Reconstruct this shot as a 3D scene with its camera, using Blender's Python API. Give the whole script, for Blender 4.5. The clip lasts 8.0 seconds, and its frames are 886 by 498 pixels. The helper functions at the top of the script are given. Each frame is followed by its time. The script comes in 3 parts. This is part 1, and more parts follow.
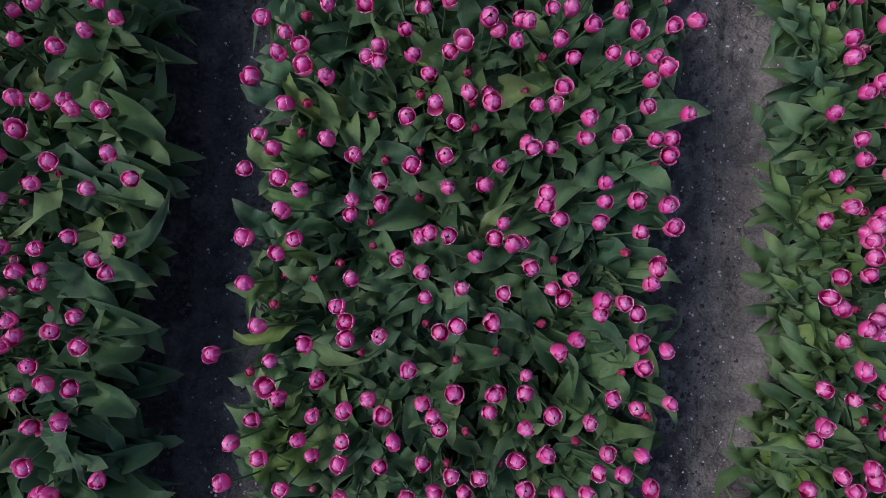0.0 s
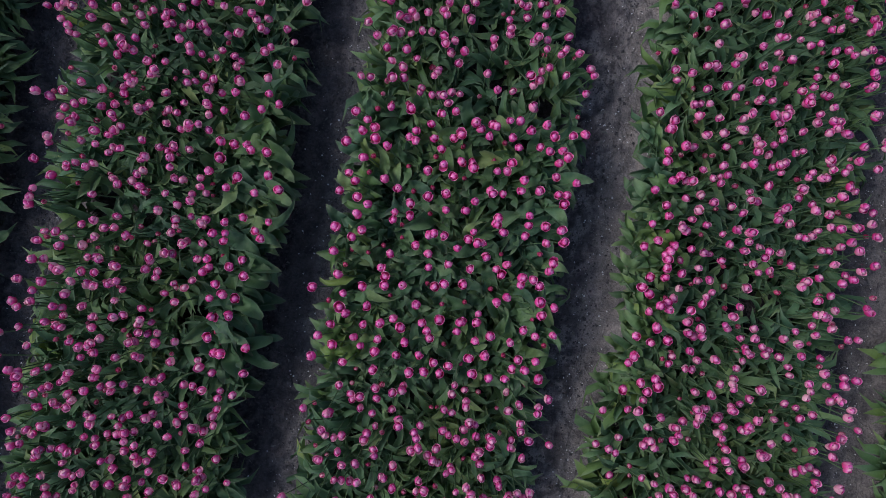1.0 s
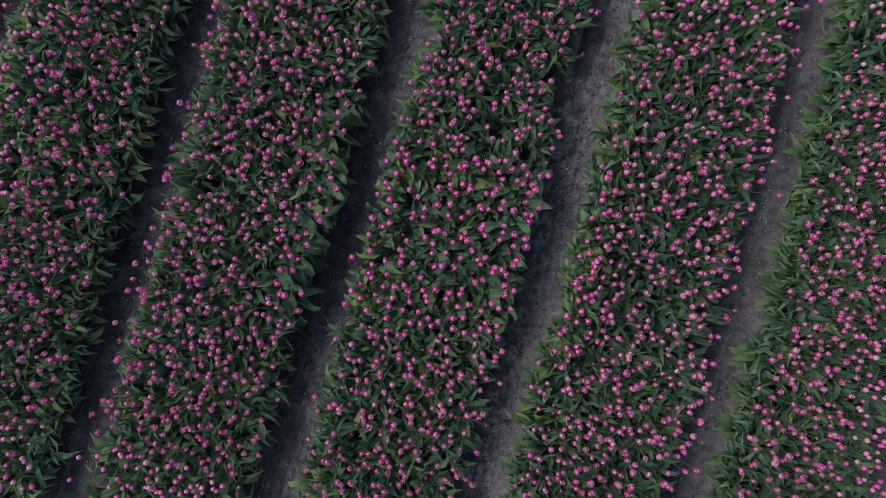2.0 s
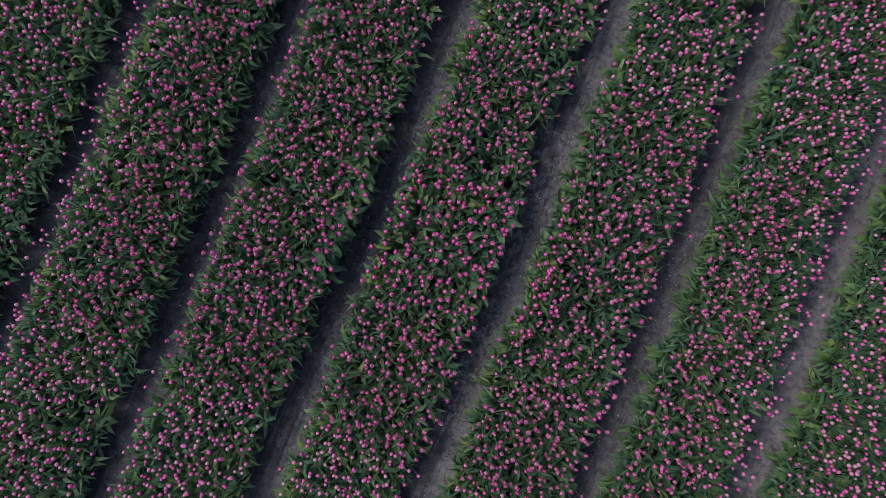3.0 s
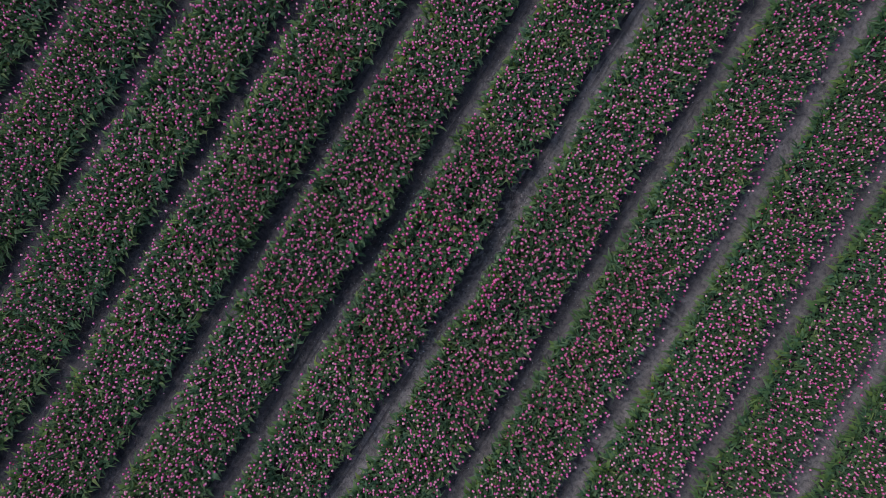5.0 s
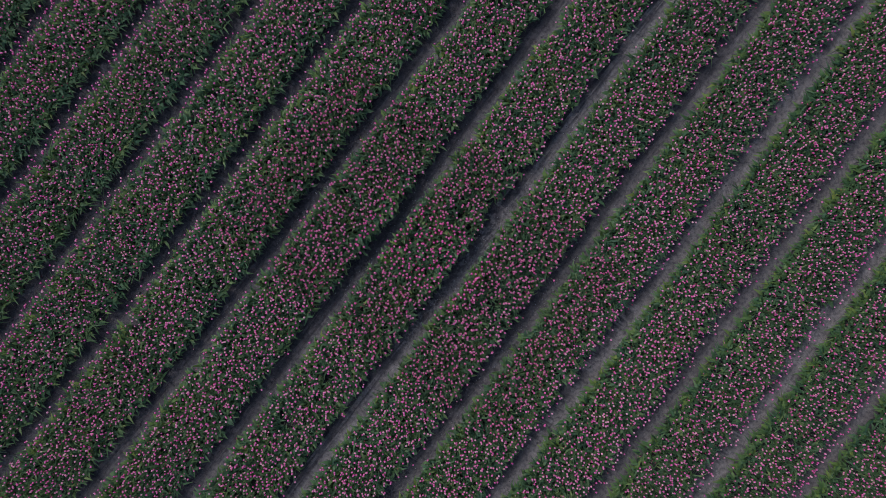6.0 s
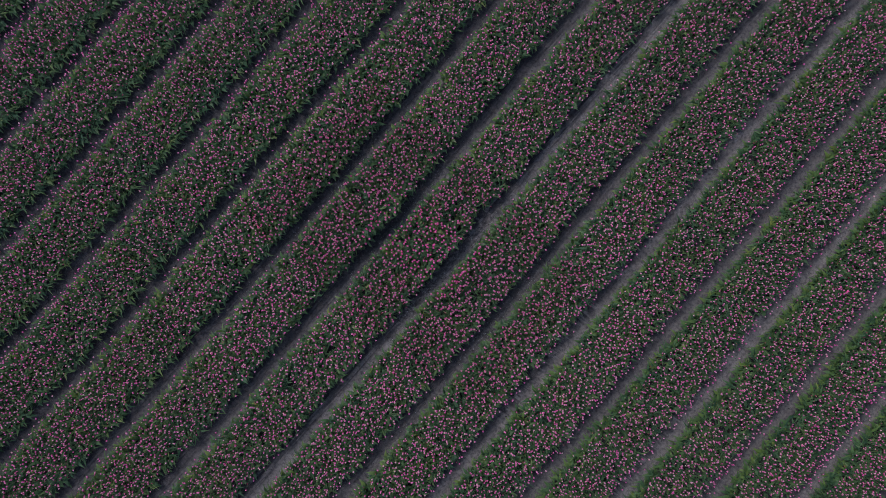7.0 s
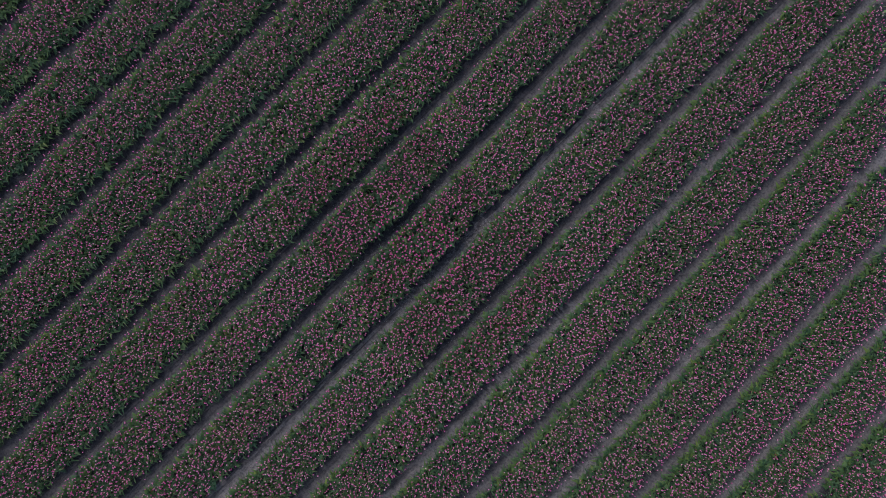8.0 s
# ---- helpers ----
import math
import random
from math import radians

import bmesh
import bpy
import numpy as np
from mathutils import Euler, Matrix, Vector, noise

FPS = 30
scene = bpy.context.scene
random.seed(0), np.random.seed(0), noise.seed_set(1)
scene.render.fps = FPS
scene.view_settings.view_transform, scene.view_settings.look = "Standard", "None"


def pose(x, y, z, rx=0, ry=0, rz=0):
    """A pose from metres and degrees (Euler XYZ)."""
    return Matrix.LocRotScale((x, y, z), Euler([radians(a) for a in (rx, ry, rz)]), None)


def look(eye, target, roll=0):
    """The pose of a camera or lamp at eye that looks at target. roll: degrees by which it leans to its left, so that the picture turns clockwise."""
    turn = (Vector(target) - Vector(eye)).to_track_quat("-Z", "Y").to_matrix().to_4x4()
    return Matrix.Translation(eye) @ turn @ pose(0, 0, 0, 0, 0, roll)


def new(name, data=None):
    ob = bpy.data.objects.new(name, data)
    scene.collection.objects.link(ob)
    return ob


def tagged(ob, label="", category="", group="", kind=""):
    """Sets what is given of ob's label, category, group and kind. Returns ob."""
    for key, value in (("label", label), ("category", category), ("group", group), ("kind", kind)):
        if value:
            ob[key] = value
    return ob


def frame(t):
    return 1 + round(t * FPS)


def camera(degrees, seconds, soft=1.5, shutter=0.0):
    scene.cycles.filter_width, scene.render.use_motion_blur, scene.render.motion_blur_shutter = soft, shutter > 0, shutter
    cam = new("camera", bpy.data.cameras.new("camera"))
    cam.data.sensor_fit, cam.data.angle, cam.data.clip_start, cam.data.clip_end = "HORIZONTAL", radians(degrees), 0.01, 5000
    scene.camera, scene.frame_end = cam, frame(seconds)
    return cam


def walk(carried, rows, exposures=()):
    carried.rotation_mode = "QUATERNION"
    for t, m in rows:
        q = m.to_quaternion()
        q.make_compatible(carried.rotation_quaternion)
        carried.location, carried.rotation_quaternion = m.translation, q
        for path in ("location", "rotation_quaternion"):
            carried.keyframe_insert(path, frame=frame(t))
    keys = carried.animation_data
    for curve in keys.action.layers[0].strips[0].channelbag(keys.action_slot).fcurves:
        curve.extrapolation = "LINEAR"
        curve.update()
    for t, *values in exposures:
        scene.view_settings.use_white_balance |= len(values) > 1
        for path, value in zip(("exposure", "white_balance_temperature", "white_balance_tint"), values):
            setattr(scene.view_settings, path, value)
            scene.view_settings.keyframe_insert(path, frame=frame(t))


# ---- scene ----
cam = camera(66.0, 8.0, soft=0.35)
# seconds, x, y, height, yaw, pitch and roll about the line straight down
PATH = [
    (0, -0.0464, 0.0502, 2.2350, -0.071, 0.059, -3.429),
    (0.5, -0.0227, 0.0485, 3.0698, -0.034, -0.007, -5.614),
    (1, -0.0305, 0.0145, 3.7802, -0.080, 0.148, -8.763),
    (1.5, -0.0318, -0.0352, 4.5454, -0.160, 0.365, -12.200),
    (2.25, -0.0185, -0.0790, 5.7491, -0.272, 0.576, -17.107),
    (3, 0.0088, -0.0916, 7.0159, -0.373, 0.681, -21.786),
    (3.5, 0.0427, -0.0820, 7.8669, -0.415, 0.651, -24.481),
    (4, 0.0517, -0.0385, 8.7490, -0.452, 0.608, -27.145),
    (4.5, 0.0711, 0.0164, 9.6965, -0.497, 0.604, -29.728),
    (5.25, 0.1353, 0.0462, 11.1713, -0.609, 0.800, -33.563),
    (6, 0.2415, 0.0253, 12.7232, -0.764, 1.186, -37.072),
    (6.5, 0.3655, -0.0327, 13.7857, -0.900, 1.575, -39.034),
    (7, 0.4751, -0.1120, 14.8869, -1.036, 1.958, -40.851),
    (7.5, 0.5603, -0.1752, 16.0410, -1.136, 2.187, -42.622),
    (8, 0.5642, -0.1921, 17.2362, -1.149, 2.042, -44.381),
]
walk(cam, [(t, pose(x, y, z, -90, 0, 0) @ pose(0, 0, 0, 90 + pitch, roll, yaw)) for t, x, y, z, yaw, pitch, roll in PATH],
     exposures=[(0.0, 0.14, 6400, 15), (3.0, 0.13, 6400, 15), (6.0, 0.06, 6400, 15), (8.0, 0.0, 6400, 15)])

# ---- light: dull evening sky, its brighter side to the west ----
SUN_ELEVATION, SUN_SIDE = 44.0, 270.0
world = bpy.data.worlds.new("evening_sky")
scene.world = world
world.use_nodes = True
sky = world.node_tree.nodes.new("ShaderNodeTexSky")
sky.sky_type, sky.sun_disc = "NISHITA", False
sky.sun_elevation, sky.sun_rotation = radians(SUN_ELEVATION), radians(SUN_SIDE)
backing = world.node_tree.nodes["Background"]
world.node_tree.links.new(sky.outputs[0], backing.inputs[0])
backing.inputs[1].default_value = 0.138
sun = new("sun", bpy.data.lights.new("sun", "SUN"))
sun.data.energy, sun.data.angle, sun.data.color = 2.25, radians(32), (0.92, 0.935, 1.0)
sun.matrix_world = look((-10 * math.cos(radians(SUN_ELEVATION)), 0, 10 * math.sin(radians(SUN_ELEVATION))), (0, 0, 0))


# ---- materials ----
def material(name, rough=0.6):
    m = bpy.data.materials.new(name)
    m.use_nodes = True
    t = m.node_tree
    bsdf = t.nodes["Principled BSDF"]
    bsdf.inputs["Roughness"].default_value = rough
    return m, t, bsdf


def node(t, kind, **values):
    n = t.nodes.new("ShaderNode" + kind)
    for key, value in values.items():
        n.inputs[key.replace("_", " ")].default_value = value
    return n


def ramp(t, source, stops):
    n = t.nodes.new("ShaderNodeValToRGB")
    while len(n.color_ramp.elements) < len(stops):
        n.color_ramp.elements.new(0.5)
    for e, (p, c) in zip(n.color_ramp.elements, stops):
        e.position, e.color = p, (*c, 1)
    t.links.new(source, n.inputs[0])
    return n.outputs[0]


def mix(t, kind, factor, a, b):
    n = t.nodes.new("ShaderNodeMix")
    n.data_type, n.blend_type = "RGBA", kind
    for socket, value in ((n.inputs[0], factor), (n.inputs[6], a), (n.inputs[7], b)):
        if isinstance(value, bpy.types.NodeSocket):
            t.links.new(value, socket)
        else:
            socket.default_value = value if isinstance(value, float) else (*value, 1)
    return n.outputs[2]


def maths(t, kind, a, b=0.0):
    n = t.nodes.new("ShaderNodeMath")
    n.operation = kind
    for socket, value in zip(n.inputs, (a, b)):
        if isinstance(value, bpy.types.NodeSocket):
            t.links.new(value, socket)
        else:
            socket.default_value = value
    return n.outputs[0]


def noise_of(t, scale, detail=4.0, where=None):
    n = node(t, "TexNoise", Scale=scale, Detail=detail)
    if where is not None:
        t.links.new(where, n.inputs["Vector"])
    return n.outputs[0]


def bump(t, bsdf, height, distance, strength=0.5):
    n = node(t, "Bump", Distance=distance, Strength=strength)
    t.links.new(height, n.inputs["Height"])
    t.links.new(n.outputs[0], bsdf.inputs["Normal"])


def attribute(t, name):
    n = t.nodes.new("ShaderNodeAttribute")
    n.attribute_name = name
    return n.outputs["Fac"]


def random_of(t, single):
    return t.nodes.new("ShaderNodeObjectInfo").outputs["Random"] if single else t.nodes.new("ShaderNodeNewGeometry").outputs["Random Per Island"]


def leaf_material(name, single, tones):
    m, t, bsdf = material(name, 0.58)
    bsdf.inputs["Specular IOR Level"].default_value = 0.28
    place = t.nodes.new("ShaderNodeNewGeometry").outputs["Position"]
    tone = ramp(t, random_of(t, single), list(zip((0.0, 0.45, 0.85, 1.0), tones)))
    patch = ramp(t, noise_of(t, 3.0, 2.0, place), [(0.35, (0.75, 0.9, 1.0)), (0.65, (1.15, 1.1, 0.8))])
    grain = ramp(t, noise_of(t, 90.0, 3.0, place), [(0.3, (0.9, 0.9, 0.9)), (0.7, (1.08, 1.08, 1.05))])
    colour = mix(t, "MULTIPLY", 1.0, mix(t, "MULTIPLY", 1.0, tone, patch), grain)
    rib = maths(t, "POWER", attribute(t, "across"), 0.5)
    colour = mix(t, "MIX", maths(t, "MULTIPLY", maths(t, "SUBTRACT", 1.0, rib), 0.35), colour, (0.12, 0.2, 0.08))
    rim = maths(t, "MULTIPLY", maths(t, "POWER", attribute(t, "across"), 6.0), 0.55)
    colour = mix(t, "MIX", rim, colour, (0.17, 0.23, 0.15))
    tip = maths(t, "MULTIPLY", maths(t, "POWER", attribute(t, "along"), 9.0), 0.45)
    colour = mix(t, "MIX", tip, colour, (0.27, 0.25, 0.16))
    t.links.new(colour, bsdf.inputs["Base Color"])
    veins = maths(t, "SINE", maths(t, "MULTIPLY", attribute(t, "across"), 34.0))
    bump(t, bsdf, maths(t, "ADD", noise_of(t, 45.0, 3.0, place), maths(t, "MULTIPLY", veins, 0.022)), 0.006, 0.5)
    # a little daylight comes through the blade
    thin = node(t, "BsdfTranslucent")
    t.links.new(colour, thin.inputs["Color"])
    both = node(t, "MixShader", Fac=0.33)
    t.links.new(bsdf.outputs[0], both.inputs[1])
    t.links.new(thin.outputs[0], both.inputs[2])
    t.links.new(both.outputs[0], t.nodes["Material Output"].inputs[0])
    return m


def petal_material(name, single, bud=False):
    m, t, bsdf = material(name, 0.5)
    bsdf.inputs["Specular IOR Level"].default_value = 0.22
    place = t.nodes.new("ShaderNodeNewGeometry").outputs["Position"]
    along, across = attribute(t, "along"), attribute(t, "across")
    body = ramp(t, along, [(0.0, (0.36, 0.07, 0.06)), (0.22, (0.54, 0.008, 0.12)), (0.6, (0.72, 0.012, 0.23)), (0.86 if single else 0.76, (0.84, 0.035, 0.38)), (1.0, (0.93, 0.36, 0.62))])
    edge = maths(t, "MULTIPLY", maths(t, "POWER", across, 5.0 if single else 3.0), maths(t, "MULTIPLY", along, 1.0))
    streak = maths(t, "MULTIPLY", noise_of(t, 350.0, 3.0, place), maths(t, "MULTIPLY", along, maths(t, "POWER", across, 2.0)))
    colour = mix(t, "MIX", maths(t, "ADD", maths(t, "MULTIPLY", edge, 0.42), maths(t, "MULTIPLY", streak, 0.5)), body, (0.94, 0.56, 0.70))
    flame = maths(t, "MULTIPLY", maths(t, "SUBTRACT", 1.0, across), maths(t, "POWER", along, 2.0))
    colour = mix(t, "MIX", maths(t, "MULTIPLY", flame, 0.6), colour, (0.93, 0.27, 0.55))
    if bud:
        colour = mix(t, "MIX", 0.75, colour, (0.50, 0.035, 0.085))
    chance = random_of(t, single)
    faded = maths(t, "MULTIPLY", maths(t, "MAXIMUM", maths(t, "SUBTRACT", chance, 0.6 if single else 0.38), 0.0), 0.4 if single else 1.45)
    colour = mix(t, "MIX", faded, colour, (0.74, 0.36, 0.46))
    tone = ramp(t, chance, [(0.0, (0.80, 0.7, 0.74) if single else (0.70, 0.66, 0.67)), (0.5, (1.0, 1.0, 1.0)), (1.0, (1.05, 1.25, 1.05))])
    colour = mix(t, "MULTIPLY", 1.0, colour, tone)
    t.links.new(colour, bsdf.inputs["Base Color"])
    thin = node(t, "BsdfTranslucent")
    t.links.new(colour, thin.inputs["Color"])
    both = node(t, "MixShader", Fac=0.32)
    t.links.new(bsdf.outputs[0], both.inputs[1])
    t.links.new(thin.outputs[0], both.inputs[2])
    t.links.new(both.outputs[0], t.nodes["Material Output"].inputs[0])
    return m


def plain_material(name, colours, scale, rough=0.8, depth=0.003):
    m, t, bsdf = material(name, rough)
    place = t.nodes.new("ShaderNodeNewGeometry").outputs["Position"]
    fine = noise_of(t, scale, 5.0, place)
    t.links.new(ramp(t, fine, [(0.3, colours[0]), (0.7, colours[1])]), bsdf.inputs["Base Color"])
    bump(t, bsdf, fine, depth, 0.6)
    return m


def soil_material():
    m, t, bsdf = material("soil", 0.92)
    place = t.nodes.new("ShaderNodeNewGeometry").outputs["Position"]
    worn_lit = attribute(t, "worn_lit")
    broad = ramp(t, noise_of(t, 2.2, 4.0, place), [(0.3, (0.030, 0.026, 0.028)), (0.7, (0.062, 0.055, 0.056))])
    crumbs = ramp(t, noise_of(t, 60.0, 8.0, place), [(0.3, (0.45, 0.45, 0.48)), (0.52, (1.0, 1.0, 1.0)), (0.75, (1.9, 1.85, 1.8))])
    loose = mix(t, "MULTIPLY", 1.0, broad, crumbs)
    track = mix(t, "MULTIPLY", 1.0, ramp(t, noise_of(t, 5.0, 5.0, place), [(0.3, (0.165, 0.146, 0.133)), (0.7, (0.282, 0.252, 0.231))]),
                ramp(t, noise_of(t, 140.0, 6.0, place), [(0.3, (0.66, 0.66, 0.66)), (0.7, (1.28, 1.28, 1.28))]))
    # pale trodden half also carries painted sunlight, dark half the beds' shade
    colour = mix(t, "MIX", worn_lit, loose, track)
    spots = ramp(t, noise_of(t, 16.0, 7.0, place), [(0.32, (0.50, 0.50, 0.54)), (0.5, (1.0, 1.0, 1.0)), (0.7, (1.3, 1.27, 1.22))])
    colour = mix(t, "MULTIPLY", 0.85, colour, spots)
    # fine drying cracks in the pressed soil, bent by noise
    bent = node(t, "VectorMath")
    bent.operation = "MULTIPLY_ADD"
    wander = node(t, "TexNoise", Scale=14.0, Detail=4.0)
    t.links.new(place, wander.inputs["Vector"])
    t.links.new(wander.outputs["Color"], bent.inputs[0])
    bent.inputs[1].default_value = (0.09, 0.09, 0.09)
    t.links.new(place, bent.inputs[2])
    cells = node(t, "TexVoronoi", Scale=4.2)
    cells.feature = "DISTANCE_TO_EDGE"
    t.links.new(bent.outputs[0], cells.inputs["Vector"])
    crack = ramp(t, cells.outputs["Distance"], [(0.0, (0.5, 0.49, 0.5)), (0.022, (1.0, 1.0, 1.0))])
    colour = mix(t, "MULTIPLY", maths(t, "MULTIPLY", worn_lit, 0.75), colour, crack)
    t.links.new(colour, bsdf.inputs["Base Color"])
    height = maths(t, "ADD", maths(t, "MULTIPLY", noise_of(t, 60.0, 8.0, place), 0.7), maths(t, "MULTIPLY", noise_of(t, 14.0, 6.0, place), 0.6))
    bump(t, bsdf, height, 0.025, 0.9)
    return m


PLAIN_TONES = (0.042, 0.098, 0.052), (0.078, 0.158, 0.074), (0.136, 0.230, 0.098), (0.235, 0.310, 0.132)
# lighter, yellower copy that paints sunlight on leaves of the west bed edges
SUNLIT_TONES = (0.072, 0.146, 0.056), (0.105, 0.192, 0.060), (0.145, 0.230, 0.062), (0.205, 0.262, 0.068)
LEAF, LEAF_ONE = leaf_material("tulip_leaf", False, PLAIN_TONES), leaf_material("single_tulip_leaf", True, PLAIN_TONES)
SUNLIT_LEAF, SUNLIT_LEAF_ONE = leaf_material("sunlit_leaf", False, SUNLIT_TONES), leaf_material("single_sunlit_leaf", True, SUNLIT_TONES)
PETAL, PETAL_ONE = petal_material("tulip_petal", False), petal_material("single_tulip_petal", True)
BUD, BUD_ONE = petal_material("tulip_bud", False, True), petal_material("single_tulip_bud", True, True)
STEM = plain_material("tulip_stem", ((0.055, 0.105, 0.045), (0.085, 0.145, 0.06)), 40.0, 0.5)
PISTIL = plain_material("pistil", ((0.28, 0.10, 0.10), (0.42, 0.36, 0.14)), 200.0, 0.7)
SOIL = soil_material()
CLOD = plain_material("soil_clod", ((0.045, 0.040, 0.042), (0.12, 0.11, 0.108)), 90.0, 0.95, 0.01)
SHELL = plain_material("pale_chip", ((0.5, 0.49, 0.47), (0.8, 0.78, 0.75)), 150.0, 0.8)
LITTER = plain_material("dry_leaf", ((0.10, 0.10, 0.09), (0.22, 0.21, 0.18)), 50.0, 0.9)


# ---- mesh helpers ----
def mesh_of(name, points, faces, materials, marks=None, smooth=True):
    """One mesh from arrays of points and faces (corners of -1 make triangles); marks: point attributes."""
    me = bpy.data.meshes.new(name)
    points, faces = np.asarray(points, np.float32).reshape(-1, 3), np.asarray(faces, np.int32)
    count = (faces >= 0).sum(1).astype(np.int32)
    me.vertices.add(len(points))
    me.vertices.foreach_set("co", points.ravel())
    me.loops.add(int(count.sum()))
    me.loops.foreach_set("vertex_index", faces[faces >= 0])
    me.polygons.add(len(faces))
    me.polygons.foreach_set("loop_start", np.r_[0, np.cumsum(count)[:-1]].astype(np.int32))
    me.polygons.foreach_set("use_smooth", np.full(len(faces), smooth))
    for m in materials:
        me.materials.append(m)
    for key, values in (marks or {}).items():
        me.attributes.new(key, "FLOAT", "POINT").data.foreach_set("value", np.asarray(values, np.float32).ravel())
    me.update(calc_edges=True)
    return me


def grid_faces(rows, cols, start=0):
    return [(start + r * cols + c, start + r * cols + c + 1, start + (r + 1) * cols + c + 1, start + (r + 1) * cols + c) for r in range(rows - 1) for c in range(cols - 1)]


class Heap:
    """Gathers many small pieces that become one mesh."""

    def __init__(self):
        self.points, self.faces, self.along, self.across, self.slot, self.total = [], [], [], [], [], 0

    def add(self, points, faces, along, across, slot=0):
        """points: pieces x corners x 3; faces, along and across belong to one piece."""
        n, k = points.shape[:2]
        if not n:
            return
        faces = np.asarray(faces, np.int64)
        if faces.shape[1] == 3:
            faces = np.c_[faces, np.full(len(faces), -1)]
        at = self.total + np.arange(n)[:, None, None] * k + faces[None]
        at[np.broadcast_to(faces[None] < 0, at.shape)] = -1
        self.points.append(points.reshape(-1, 3))
        self.faces.append(at.reshape(-1, 4))
        self.along.append(np.tile(along, n))
        self.across.append(np.tile(across, n))
        self.slot.append(np.full(n * len(faces), slot, np.int32))
        self.total += n * k

    def mesh(self, name, materials):
        me = mesh_of(name, np.concatenate(self.points), np.concatenate(self.faces), materials,
                     {"along": np.concatenate(self.along), "across": np.concatenate(self.across)})
        me.polygons.foreach_set("material_index", np.concatenate(self.slot))
        return me


def smooth_noise(x, y, size, seed):
    """Soft noise from 0 to 1 over the plan, in lumps of that size."""
    table = np.random.default_rng(seed).random((256, 256))
    u, v = np.asarray(x) / size + 500, np.asarray(y) / size + 500
    i, j = np.floor(u).astype(int), np.floor(v).astype(int)
    a, b = u - i, v - j
    a, b = a * a * (3 - 2 * a), b * b * (3 - 2 * b)
    i, j, k, l = i % 256, j % 256, (i + 1) % 256, (j + 1) % 256
    return (table[i, j] * (1 - a) + table[k, j] * a) * (1 - b) + (table[i, l] * (1 - a) + table[k, l] * a) * b


# ---- shapes of a tulip ----
def leaf_sheets(rng, base, azimuth, length, width, rise, fall, rows, cols):
    """Lance-shaped blades that rise from base and arch over: pieces x corners x 3, faces, along, across."""
    n = len(base)
    v = np.linspace(0, 1, rows)
    u = np.linspace(-1, 1, cols)
    slope = rise[:, None] + (fall - rise)[:, None] * v[None] ** 1.3 - rng.uniform(0, 1.6, n)[:, None] * v[None] ** 5
    step = (length / (rows - 1))[:, None]
    mid = (slope[:, 1:] + slope[:, :-1]) / 2
    out = np.c_[np.zeros(n), np.cumsum(np.cos(mid) * step, 1)]
    up = np.c_[np.zeros(n), np.cumsum(np.sin(mid) * step, 1)]
    bend = rng.normal(0, 0.6, n)[:, None] * v[None] ** 2
    ca, sa = np.cos(azimuth[:, None] + bend), np.sin(azimuth[:, None] + bend)
    half = (width / 2)[:, None] * np.maximum(np.sin(np.pi * np.clip(v * 0.97 + 0.03, 0, 1) ** 0.78) ** 0.68, 0.02)[None]
    twist = rng.normal(0, 0.7, n)[:, None] * v[None]
    normal = np.stack([-np.sin(slope) * ca, -np.sin(slope) * sa, np.cos(slope)], -1)
    side = np.stack([-sa, ca, 0 * ca], -1)
    side, normal = side * np.cos(twist)[..., None] + normal * np.sin(twist)[..., None], normal * np.cos(twist)[..., None] - side * np.sin(twist)[..., None]
    line = base[:, None] + np.stack([out * ca, out * sa, up], -1)
    wave = rng.random((n, 1, 1)) * 6.3 + v[None, :, None] * rng.uniform(9, 23 if rows > 8 else 13, (n, 1, 1)) + (u > 0)[None, None] * 2.0
    lift = half[..., None] * (rng.uniform(0.0, 1.1, (n, 1, 1)) * np.abs(u)[None, None] ** 1.5 + (0.85 if rows > 8 else 0.5) * np.abs(u)[None, None] * np.sin(wave))
    points = line[:, :, None] + side[:, :, None] * (half[..., None] * u[None, None])[..., None] + normal[:, :, None] * lift[..., None]
    return points.reshape(n, rows * cols, 3), grid_faces(rows, cols), np.repeat(v, cols), np.tile(np.abs(u) if cols > 2 else np.full(2, 0.5), rows)


